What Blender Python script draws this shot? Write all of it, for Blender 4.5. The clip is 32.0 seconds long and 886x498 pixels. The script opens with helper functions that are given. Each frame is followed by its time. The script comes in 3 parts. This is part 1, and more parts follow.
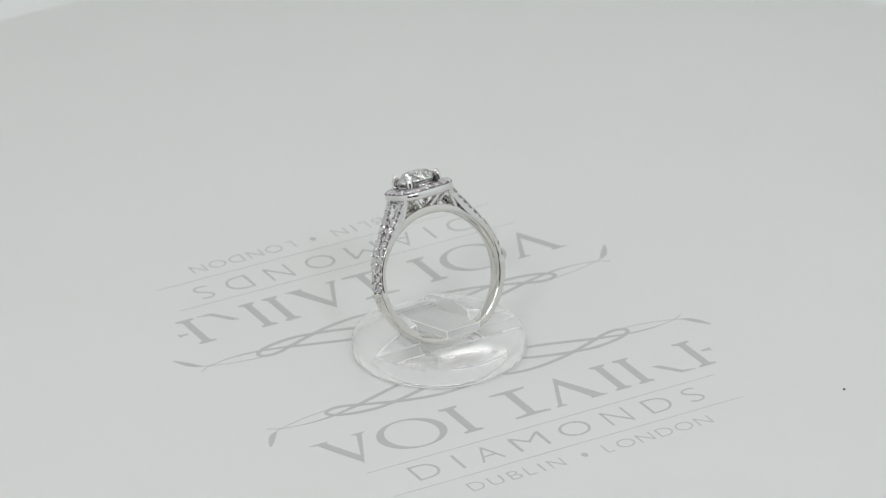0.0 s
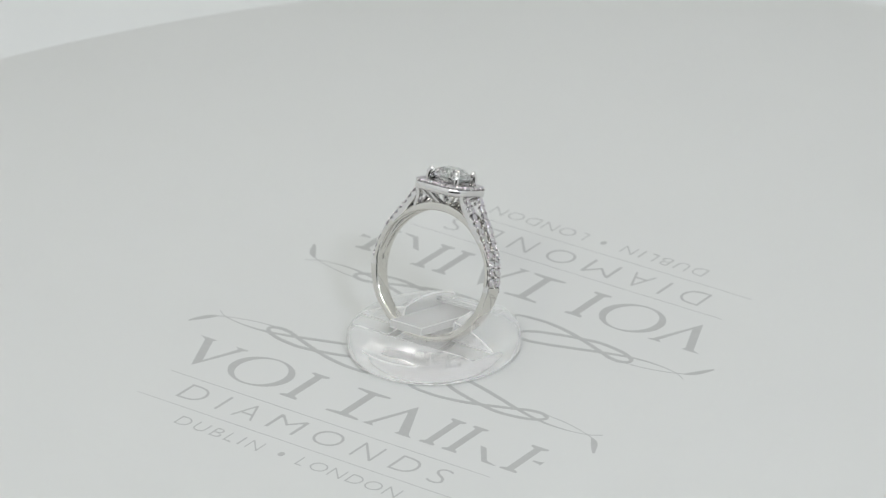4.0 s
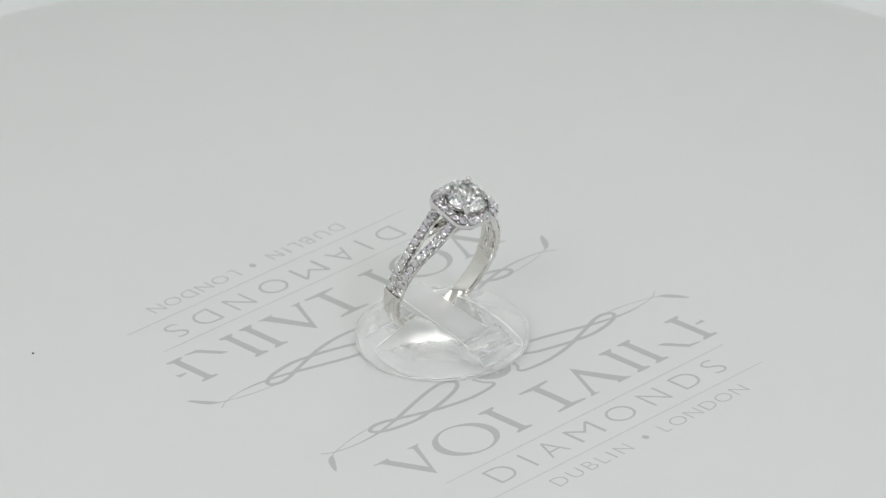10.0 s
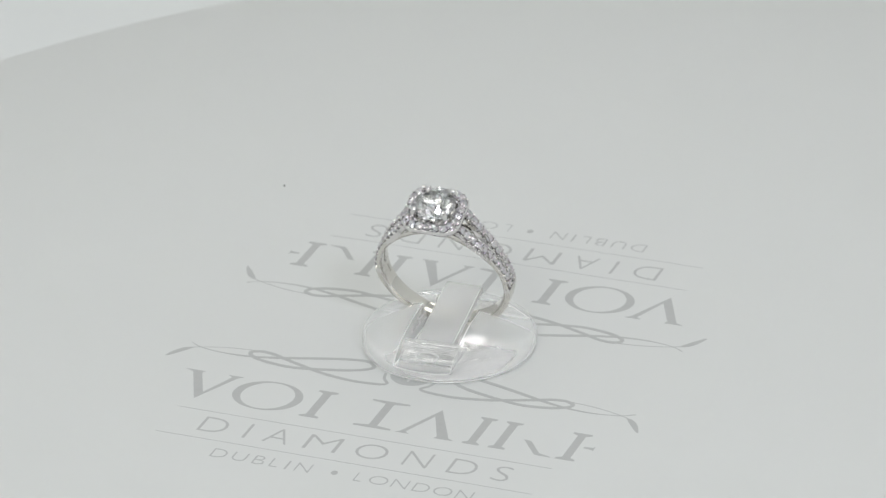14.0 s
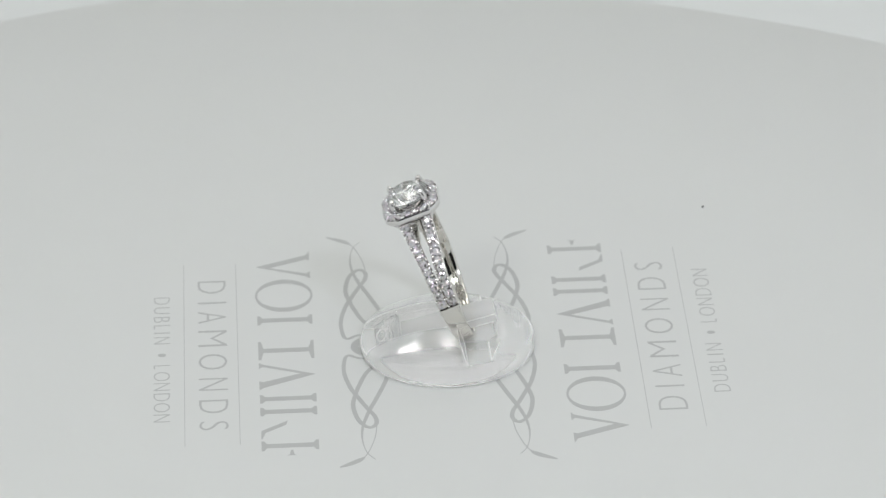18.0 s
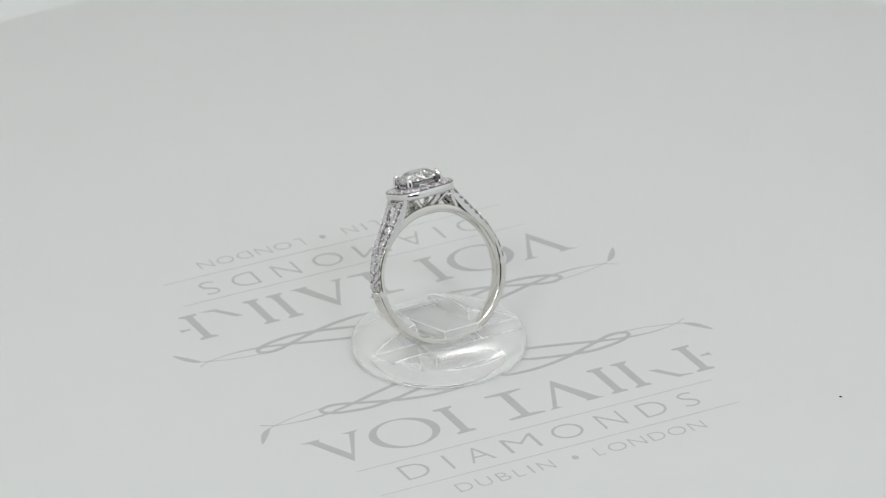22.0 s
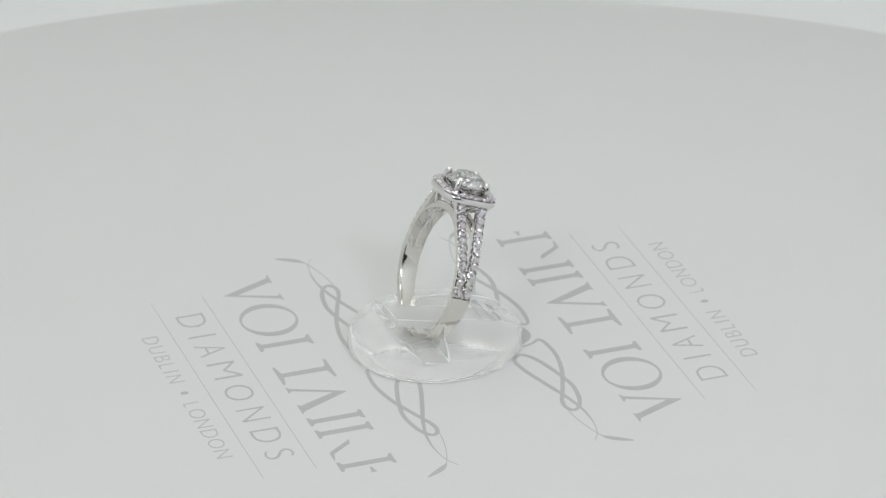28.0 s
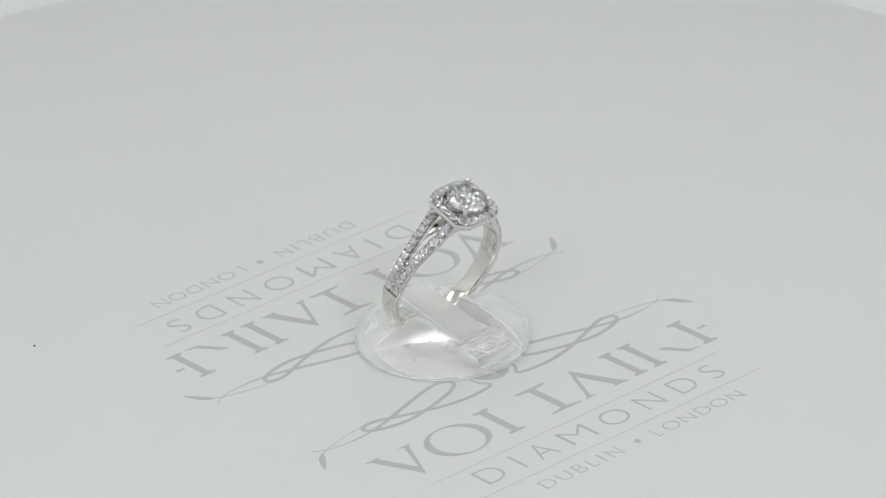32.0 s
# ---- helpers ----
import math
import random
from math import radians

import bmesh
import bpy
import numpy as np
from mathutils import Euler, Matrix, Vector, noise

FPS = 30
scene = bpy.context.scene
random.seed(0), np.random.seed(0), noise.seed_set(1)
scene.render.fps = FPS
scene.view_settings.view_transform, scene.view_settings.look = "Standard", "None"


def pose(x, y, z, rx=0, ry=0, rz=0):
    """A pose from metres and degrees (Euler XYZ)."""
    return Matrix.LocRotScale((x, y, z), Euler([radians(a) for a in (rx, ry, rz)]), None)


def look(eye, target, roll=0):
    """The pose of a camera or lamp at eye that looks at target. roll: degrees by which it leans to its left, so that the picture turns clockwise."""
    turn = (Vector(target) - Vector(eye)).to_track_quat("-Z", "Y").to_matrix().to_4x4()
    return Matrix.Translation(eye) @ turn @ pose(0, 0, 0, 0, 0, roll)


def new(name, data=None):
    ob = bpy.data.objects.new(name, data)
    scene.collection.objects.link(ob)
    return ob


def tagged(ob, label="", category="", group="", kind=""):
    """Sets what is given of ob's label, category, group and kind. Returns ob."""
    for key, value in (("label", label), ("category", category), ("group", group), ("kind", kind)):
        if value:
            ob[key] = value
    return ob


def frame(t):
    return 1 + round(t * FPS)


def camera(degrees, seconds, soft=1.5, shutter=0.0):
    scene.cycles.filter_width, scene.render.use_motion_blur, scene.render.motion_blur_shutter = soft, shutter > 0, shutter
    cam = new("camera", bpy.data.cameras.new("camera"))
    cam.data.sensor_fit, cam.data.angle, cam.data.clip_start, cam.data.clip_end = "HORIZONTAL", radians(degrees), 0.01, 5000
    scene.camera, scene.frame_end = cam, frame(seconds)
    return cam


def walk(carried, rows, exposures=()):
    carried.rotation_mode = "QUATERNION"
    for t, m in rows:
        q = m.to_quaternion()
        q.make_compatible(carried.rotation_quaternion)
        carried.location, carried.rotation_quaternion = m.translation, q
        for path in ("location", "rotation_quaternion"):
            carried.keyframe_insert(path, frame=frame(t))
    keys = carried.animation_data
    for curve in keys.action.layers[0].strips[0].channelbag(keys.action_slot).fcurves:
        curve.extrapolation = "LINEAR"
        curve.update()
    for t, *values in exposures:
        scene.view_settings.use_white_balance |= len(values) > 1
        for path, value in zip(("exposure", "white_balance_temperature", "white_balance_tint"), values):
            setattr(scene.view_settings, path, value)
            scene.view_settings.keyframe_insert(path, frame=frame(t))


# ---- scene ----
cam = camera(9.44, 32.0, soft=1.3)
EYE = Vector((0.00039, -0.63366, 0.32905))
AHEAD = Vector((0, math.cos(radians(26.413)), -math.sin(radians(26.413))))
cam.data.dof.use_dof = True
cam.data.dof.focus_distance, cam.data.dof.aperture_fstop = 0.69, 64.0
STILL = look(EYE, EYE + AHEAD, -1.244)
walk(cam, [(0.0, STILL), (32.0, STILL)], exposures=[(0.0, 0.0), (32.0, 0.0)])

# ---- light: three strips under the booth roof, two cool lamps at the open front, dim room behind the camera ----
world = bpy.data.worlds.new("dim_room_air")
scene.world = world
world.use_nodes = True
world.node_tree.nodes["Background"].inputs[0].default_value = (0.95, 0.97, 1.0, 1)
world.node_tree.nodes["Background"].inputs[1].default_value = 0.014


def area_lamp(name, eye, target, sx, sy, watts, colour):
    lamp = bpy.data.lights.new(name, "AREA")
    lamp.shape, lamp.size, lamp.size_y, lamp.energy, lamp.color = "RECTANGLE", sx, sy, watts, colour
    ob = new(name, lamp)
    ob.matrix_world = look(eye, target)
    return ob


for y in (-0.28, 0.02, 0.32):
    area_lamp("ceiling_light_strip", (0.0, y, 0.615), (0, y, 0), 0.66, 0.10, 0.456, (1.0, 0.985, 0.943))
area_lamp("front_lamp", (0.20, -0.46, 0.42), (0, 0, 0), 0.08, 0.06, 0.82, (0.83, 0.865, 1.0))
area_lamp("front_lamp", (-0.18, -0.46, 0.42), (0, 0, 0), 0.13, 0.10, 0.70, (0.965, 1.0, 0.945))


# ---- materials ----
def material(name, colour, rough=0.5, metal=0.0, ior=1.45, clear=0.0, spread=0.04, scale=400.0, bump=0.0,
             bump_scale=3000.0, rough_spread=0.05):
    m = bpy.data.materials.new(name)
    m.use_nodes = True
    nt = m.node_tree
    b = nt.nodes["Principled BSDF"]
    b.inputs["Metallic"].default_value = metal
    b.inputs["IOR"].default_value = ior
    b.inputs["Transmission Weight"].default_value = clear
    co = nt.nodes.new("ShaderNodeTexCoord")
    big = nt.nodes.new("ShaderNodeTexNoise")
    big.inputs["Scale"].default_value = scale
    big.inputs["Detail"].default_value = 3
    nt.links.new(co.outputs["Object"], big.inputs["Vector"])
    mix = nt.nodes.new("ShaderNodeMix")
    mix.data_type = "RGBA"
    lo = [c * (1 - spread) for c in colour] + [1]
    hi = [min(1.0, c * (1 + spread)) for c in colour] + [1]
    mix.inputs["A"].default_value, mix.inputs["B"].default_value = lo, hi
    nt.links.new(big.outputs["Fac"], mix.inputs["Factor"])
    nt.links.new(mix.outputs["Result"], b.inputs["Base Color"])
    ramp = nt.nodes.new("ShaderNodeMapRange")
    ramp.inputs["To Min"].default_value = max(0.0, rough - rough_spread)
    ramp.inputs["To Max"].default_value = rough + rough_spread
    fine = nt.nodes.new("ShaderNodeTexNoise")
    fine.inputs["Scale"].default_value = bump_scale
    fine.inputs["Detail"].default_value = 2
    nt.links.new(co.outputs["Object"], fine.inputs["Vector"])
    nt.links.new(fine.outputs["Fac"], ramp.inputs["Value"])
    nt.links.new(ramp.outputs["Result"], b.inputs["Roughness"])
    if bump:
        bm = nt.nodes.new("ShaderNodeBump")
        bm.inputs["Strength"].default_value = bump
        bm.inputs["Distance"].default_value = 0.00005
        nt.links.new(fine.outputs["Fac"], bm.inputs["Height"])
        nt.links.new(bm.outputs["Normal"], b.inputs["Normal"])
    return m


CARD = material("white_card", (0.635, 0.643, 0.632), 0.5, spread=0.012, scale=25, bump=0.05, bump_scale=2500)
INK = material("silver_grey_ink", (0.435, 0.44, 0.435), 0.42, spread=0.06, scale=900, bump=0.05, bump_scale=4000)
GOLD = material("white_gold", (0.76, 0.745, 0.735), 0.07, metal=1.0, spread=0.015, scale=300, rough_spread=0.03)
WARM_GOLD = material("warm_white_gold", (0.71, 0.69, 0.646), 0.07, metal=1.0, spread=0.03, scale=250, rough_spread=0.04)


def diamond(name, cell, fire, glint, sway):
    """Clear cut stone: bent light, and shine from fine cells turned at random, with fire painted in as cell tints."""
    m = bpy.data.materials.new(name)
    m.use_nodes = True
    nt = m.node_tree
    nt.nodes.remove(nt.nodes["Principled BSDF"])
    g = nt.nodes.new("ShaderNodeBsdfGlass")
    g.inputs["Roughness"].default_value = 0.0
    g.inputs["IOR"].default_value = 2.42
    info = nt.nodes.new("ShaderNodeObjectInfo")
    co = nt.nodes.new("ShaderNodeTexCoord")
    cells = nt.nodes.new("ShaderNodeTexVoronoi")
    cells.voronoi_dimensions = "4D"
    cells.inputs["Scale"].default_value = 1 / cell
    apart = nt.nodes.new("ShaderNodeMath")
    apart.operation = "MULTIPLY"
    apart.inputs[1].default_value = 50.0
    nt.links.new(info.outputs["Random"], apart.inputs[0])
    nt.links.new(co.outputs["Object"], cells.inputs["Vector"])
    nt.links.new(apart.outputs[0], cells.inputs["W"])
    turned = nt.nodes.new("ShaderNodeVectorMath")
    turned.operation = "MULTIPLY_ADD"
    turned.inputs[1].default_value = (sway, sway, sway)
    nt.links.new(cells.outputs["Color"], turned.inputs[0])
    shift = nt.nodes.new("ShaderNodeVectorMath")
    shift.operation = "SUBTRACT"
    shift.inputs[1].default_value = (sway / 2, sway / 2, sway / 2)
    nt.links.new(co.outputs["Normal"], shift.inputs[0])
    nt.links.new(shift.outputs[0], turned.inputs[2])
    world_way = nt.nodes.new("ShaderNodeVectorTransform")
    world_way.vector_type, world_way.convert_from, world_way.convert_to = "NORMAL", "OBJECT", "WORLD"
    nt.links.new(turned.outputs[0], world_way.inputs[0])
    # random cell colours painted in as fire, in place of split light
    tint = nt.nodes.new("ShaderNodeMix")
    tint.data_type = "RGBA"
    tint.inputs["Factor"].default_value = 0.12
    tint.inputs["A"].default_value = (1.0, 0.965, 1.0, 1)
    nt.links.new(cells.outputs["Color"], tint.inputs["B"])
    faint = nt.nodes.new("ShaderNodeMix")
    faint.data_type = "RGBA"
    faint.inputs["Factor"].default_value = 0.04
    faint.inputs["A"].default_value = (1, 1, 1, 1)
    nt.links.new(cells.outputs["Color"], faint.inputs["B"])
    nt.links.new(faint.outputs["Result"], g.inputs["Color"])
    shine = nt.nodes.new("ShaderNodeBsdfAnisotropic")
    shine.inputs["Roughness"].default_value = 0.04
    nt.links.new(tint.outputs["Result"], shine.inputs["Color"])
    nt.links.new(world_way.outputs[0], shine.inputs["Normal"])
    both = nt.nodes.new("ShaderNodeMixShader")
    both.inputs["Fac"].default_value = fire
    nt.links.new(g.outputs[0], both.inputs[1])
    nt.links.new(shine.outputs[0], both.inputs[2])
    # translucent white share, mixed in to lift the dark small stones
    white = nt.nodes.new("ShaderNodeBsdfTranslucent")
    white.inputs["Color"].default_value = (0.95, 0.93, 0.96, 1)
    all_of = nt.nodes.new("ShaderNodeMixShader")
    all_of.inputs["Fac"].default_value = glint
    nt.links.new(both.outputs[0], all_of.inputs[1])
    nt.links.new(white.outputs[0], all_of.inputs[2])
    nt.links.new(all_of.outputs[0], nt.nodes["Material Output"].inputs["Surface"])
    return m


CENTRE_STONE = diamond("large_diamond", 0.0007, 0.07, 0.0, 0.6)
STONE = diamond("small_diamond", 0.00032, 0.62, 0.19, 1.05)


def clear_plastic(name, bend, tint, haze_part, low, high):
    """Clear acrylic: light passes straight or bent, the surface shines more at a slant, and white haze is mixed in to
    brighten it.
    """
    m = bpy.data.materials.new(name)
    m.use_nodes = True
    nt = m.node_tree
    nt.nodes.remove(nt.nodes["Principled BSDF"])
    out = nt.nodes["Material Output"]
    co = nt.nodes.new("ShaderNodeTexCoord")
    grain = nt.nodes.new("ShaderNodeTexNoise")
    grain.inputs["Scale"].default_value = 260
    grain.inputs["Detail"].default_value = 4
    nt.links.new(co.outputs["Object"], grain.inputs["Vector"])
    bump = nt.nodes.new("ShaderNodeBump")
    bump.inputs["Strength"].default_value = 0.3
    bump.inputs["Distance"].default_value = 0.00035
    nt.links.new(grain.outputs["Fac"], bump.inputs["Height"])
    rough = nt.nodes.new("ShaderNodeMapRange")
    rough.inputs["To Min"].default_value, rough.inputs["To Max"].default_value = 0.09, 0.2
    nt.links.new(grain.outputs["Fac"], rough.inputs["Value"])
    plain = nt.nodes.new("ShaderNodeBsdfTransparent")
    plain.inputs["Color"].default_value = tint
    bent = nt.nodes.new("ShaderNodeBsdfGlass")
    bent.inputs["Color"].default_value = tint
    bent.inputs["IOR"].default_value = 1.45
    shine = nt.nodes.new("ShaderNodeBsdfAnisotropic")
    shine.inputs["Color"].default_value = (1, 1, 1, 1)
    rim = nt.nodes.new("ShaderNodeLayerWeight")
    rim.inputs["Blend"].default_value = 0.25
    gloss = nt.nodes.new("ShaderNodeMapRange")
    gloss.inputs["To Min"].default_value, gloss.inputs["To Max"].default_value = low, high
    haze = nt.nodes.new("ShaderNodeMixShader")
    haze.inputs["Fac"].default_value = 0.5
    for k, kind in ((1, "ShaderNodeBsdfDiffuse"), (2, "ShaderNodeBsdfTranslucent")):
        scatter = nt.nodes.new(kind)
        scatter.inputs["Color"].default_value = (0.965, 0.962, 0.955, 1)
        nt.links.new(scatter.outputs[0], haze.inputs[k])
    hazed = nt.nodes.new("ShaderNodeMixShader")
    hazed.inputs["Fac"].default_value = haze_part
    body, all_of = nt.nodes.new("ShaderNodeMixShader"), nt.nodes.new("ShaderNodeMixShader")
    body.inputs["Fac"].default_value = bend
    for n in (bent, shine):
        nt.links.new(rough.outputs["Result"], n.inputs["Roughness"])
        nt.links.new(bump.outputs["Normal"], n.inputs["Normal"])
    nt.links.new(bump.outputs["Normal"], rim.inputs["Normal"])
    steep = nt.nodes.new("ShaderNodeMath")
    steep.operation = "POWER"
    steep.inputs[1].default_value = 3.5
    nt.links.new(rim.outputs["Facing"], steep.inputs[0])
    nt.links.new(steep.outputs[0], gloss.inputs["Value"])
    nt.links.new(body.outputs[0], hazed.inputs[1])
    nt.links.new(haze.outputs[0], hazed.inputs[2])
    nt.links.new(plain.outputs[0], body.inputs[1])
    nt.links.new(bent.outputs[0], body.inputs[2])
    nt.links.new(gloss.outputs["Result"], all_of.inputs["Fac"])
    nt.links.new(hazed.outputs[0], all_of.inputs[1])
    nt.links.new(shine.outputs[0], all_of.inputs[2])
    nt.links.new(all_of.outputs[0], out.inputs["Surface"])
    return m


ACRYLIC = clear_plastic("clear_acrylic", 0.48, (1, 1, 1, 1), 0.17, 0.0, 0.1)
ARM = clear_plastic("clear_acrylic_arm", 0.4, (1, 1, 1, 1), 0.30, 0.0, 0.12)
THICK = clear_plastic("clear_acrylic_block", 0.7, (1, 1, 1, 1), 0.12, 0.17, 0.3)
# near-white, painted in for the bright lines of light along the acrylic
HIGHLIGHT = clear_plastic("white_edge_highlight", 0.2, (1, 1, 1, 1), 0.85, 0.1, 0.6)
BACKING = material("white_backing", (0.91, 0.905, 0.895), 0.3, spread=0.03, scale=350, bump=0.1, bump_scale=900)
FLOOR = material("booth_floor_fabric", (0.70, 0.715, 0.712), 0.8, spread=0.02, scale=6, bump=0.1, bump_scale=900)
BOOTH = material("booth_fabric", (0.87, 0.88, 0.875), 0.8, spread=0.02, scale=6, bump=0.1, bump_scale=900)
DARK = material("dim_room_paint", (0.05, 0.05, 0.055), 0.7, spread=0.1, scale=2, bump=0.1, bump_scale=200)
DUST = material("dark_dust", (0.05, 0.05, 0.05), 0.9, spread=0.2, scale=5000)


# ---- mesh helpers: all lengths in millimetres ----
def mesh_of(name, bm, mat, smooth=35):
    bmesh.ops.recalc_face_normals(bm, faces=bm.faces[:])
    for v in bm.verts:
        v.co *= 0.001
    me = bpy.data.meshes.new(name)
    bm.to_mesh(me)
    bm.free()
    me.materials.append(mat)
    if smooth:
        me.shade_smooth()
        me.set_sharp_from_angle(angle=radians(smooth))
    return me


def part(name, bm, mat, parent, label="", smooth=35):
    ob = new(name, mesh_of(name, bm, mat, smooth))
    ob.parent = parent
    return tagged(ob, label)


def shared(name, me, parent, m):
    """A repeat of a mesh at the pose m, whose place is in millimetres."""
    ob = new(name, me)
    ob.parent = parent
    m = m.copy()
    m.translation *= 0.001
    ob.matrix_basis = m
    return ob


def box(bm, x0, x1, y0, y1, z0, z1, bevel=0.0):
    r = bmesh.ops.create_cube(bm, size=1.0)
    for v in r["verts"]:
        v.co = Vector(((x0 + x1) / 2 + v.co.x * (x1 - x0), (y0 + y1) / 2 + v.co.y * (y1 - y0),
                       (z0 + z1) / 2 + v.co.z * (z1 - z0)))
    if bevel:
        es = list({e for v in r["verts"] for e in v.link_edges})
        bmesh.ops.bevel(bm, geom=es, offset=bevel, segments=2, profile=0.5, affect="EDGES")
    return bm


def lathe(bm, profile, seg=96, outline=None):
    """Turn (r, z) pairs about z; outline(angle) scales the radius."""
    rings = []
    for r, z in profile:
        if r <= 1e-6:
            rings.append([bm.verts.new((0, 0, z))])
        else:
            ring = []
            for i in range(seg):
                a = 2 * math.pi * i / seg
                k = r * (outline(a) if outline else 1)
                ring.append(bm.verts.new((k * math.cos(a), k * math.sin(a), z)))
            rings.append(ring)
    for a, b in zip(rings, rings[1:]):
        for i in range(seg):
            j = (i + 1) % seg
            if len(a) == 1:
                bm.faces.new((a[0], b[i], b[j]))
            elif len(b) == 1:
                bm.faces.new((a[i], b[0], a[j]))
            else:
                bm.faces.new((a[i], b[i], b[j], a[j]))
    return bm


def sweep(bm, path, sections, closed=False):
    """Loft a closed section along a path: path rows are (centre, out, side), sections rows lists of (side, out)."""
    loops = []
    for (c, o, s), sec in zip(path, sections):
        loops.append([bm.verts.new(c + s * a + o * b) for a, b in sec])
    n = len(loops[0])
    pairs = list(zip(loops, loops[1:])) + ([(loops[-1], loops[0])] if closed else [])
    for a, b in pairs:
        for i in range(n):
            j = (i + 1) % n
            bm.faces.new((a[i], a[j], b[j], b[i]))
    if not closed:
        bm.faces.new(loops[0][::-1])
        bm.faces.new(loops[-1])
    return bm


def rounded(w, lo, hi, bevel=0.14, crown=0.0, inner=None):
    """A band's section: w wide, from lo to hi outwards, with eased corners and a crowned outer face."""
    h = w / 2
    out = []
    e = bevel if inner is None else inner
    for cx, cy, a0, b in ((h - bevel, hi - bevel, 0, bevel), (-h + bevel, hi - bevel, 90, bevel), (-h + e, lo + e, 180, e),
                          (h - e, lo + e, 270, e)):
        for k in range(4):
            a = radians(a0 + 30 * k)
            out.append((cx + b * math.cos(a), cy + b * math.sin(a)))
        if a0 == 0 and crown:
            for f in (0.5, 0.0, -0.5):
                out.append((h * f, hi + crown * (1 - f * f)))
    return out


def trough(w, lo, floor, hi, rail=0.17, ease=0.05):
    """The section of a setting: a channel between two rails."""
    h = w / 2
    return [(h, hi - ease), (h - ease, hi), (h - rail + ease, hi), (h - rail, hi - ease), (h - rail - 0.1, floor),
            (-h + rail + 0.1, floor), (-h + rail, hi - ease), (-h + rail - ease, hi), (-h + ease, hi), (-h, hi - ease),
            (-h, lo + ease), (-h + ease, lo), (h - ease, lo), (h, lo + ease)]


def smooth_line(pts, steps=8):
    """Catmull-Rom through 2D points."""
    p = [Vector(q) for q in pts]
    p = [2 * p[0] - p[1]] + p + [2 * p[-1] - p[-2]]
    out = []
    for a, b, c, d in zip(p, p[1:], p[2:], p[3:]):
        for k in range(steps):
            t = k / steps
            out.append(0.5 * (2 * b + (c - a) * t + (2 * a - 5 * b + 4 * c - d) * t * t + (3 * b - a - 3 * c + d) * t ** 3))
    out.append(p[-2])
    return out


def ribbon(bm, line, width, z0, z1):
    """A flat stroke along a 2D line; width(f) for f from 0 to 1."""
    rows = []
    n = len(line) - 1
    for i, q in enumerate(line):
        d = (line[min(i + 1, n)] - line[max(i - 1, 0)]).normalized()
        s = Vector((-d.y, d.x)) * width(i / n) / 2
        lift = 0.006 * i / n
        rows.append([bm.verts.new((*(q + s), z1 + lift)), bm.verts.new((*(q - s), z1 + lift)),
                     bm.verts.new((*(q - s), z0 + lift)), bm.verts.new((*(q + s), z0 + lift))])
    for a, b in zip(rows, rows[1:]):
        for i in range(4):
            j = (i + 1) % 4
            bm.faces.new((a[i], a[j], b[j], b[i]))
    bm.faces.new(rows[0])
    bm.faces.new(rows[-1][::-1])
    return bm


def slab(bm, outline, z0, z1):
    lo = [bm.verts.new((x, y, z0)) for x, y in outline]
    hi = [bm.verts.new((x, y, z1)) for x, y in outline]
    n = len(lo)
    for i in range(n):
        j = (i + 1) % n
        bm.faces.new((lo[i], lo[j], hi[j], hi[i]))
    bm.faces.new(lo[::-1])
    bm.faces.new(hi)
    return bm


def panel(name, x0, x1, y0, y1, z0, z1, mat, label, category):
    bm = bmesh.new()
    box(bm, x0, x1, y0, y1, z0, z1)
    return tagged(new(name, mesh_of(name, bm, mat, 0)), label, category, kind="structure")


# ---- structure: photo booth open to the front, facing a dim room ----
panel("booth_floor", -370, 370, -480, 560, -16, -6, FLOOR, "white fabric floor of a small photo booth", "booth floor")
panel("wall_back", -370, 370, 560, 570, -16, 640, BOOTH, "white fabric back wall of the photo booth", "wall")
panel("wall_left", -380, -370, -480, 570, -16, 640, BOOTH, "white fabric side wall of the photo booth", "wall")
panel("wall_right", 370, 380, -480, 570, -16, 640, BOOTH, "white fabric side wall of the photo booth", "wall")
# unseen reflector, added so that ring and stand mirror less of the dim room
panel("front_reflector", -380, 380, -492, -482, 285, 640, BOOTH, "white panel added over the open front to brighten reflections", "wall")
panel("ceiling", -380, 380, -492, 570, 640, 650, BOOTH, "white fabric roof of the photo booth with light strips", "ceiling")
panel("booth_table", -450, 450, -820, 600, -56, -16.5, DARK, "dark table top under the photo booth", "table")

# ---- turntable with its printed white top ----
turntable = tagged(new("turntable"), "round white turntable with silver-grey printed lettering", "turntable")


def oval(a):
    return 1 - 0.060 * math.cos(2 * a + radians(60.6)) - 0.01 * math.cos(4 * a + radians(121))


bm = bmesh.new()
lathe(bm, [(0, -6), (122.8, -6), (124.0, -5.2), (124.5, -1.0), (124.2, -0.3), (123.4, 0), (60, 0), (0, 0)], 180, oval)
part("platter", bm, CARD, turntable, "white card top with a soft rounded edge")

INK0, INK1 = -0.05, 0.015
glyphs = {}


def glyph(ch):
    """Outline mesh of one capital, scaled to the unit box."""
    if ch not in glyphs:
        cu = bpy.data.curves.new("letter", "FONT")
        cu.body, cu.resolution_u, cu.size, cu.offset = ch, 4, 1.0, -0.018
        ob = bpy.data.objects.new("letter", cu)
        scene.collection.objects.link(ob)
        bpy.context.view_layer.update()
        me = bpy.data.meshes.new_from_object(ob.evaluated_get(bpy.context.evaluated_depsgraph_get()))
        bpy.data.objects.remove(ob)
        glyphs[ch] = me
    return glyphs[ch]


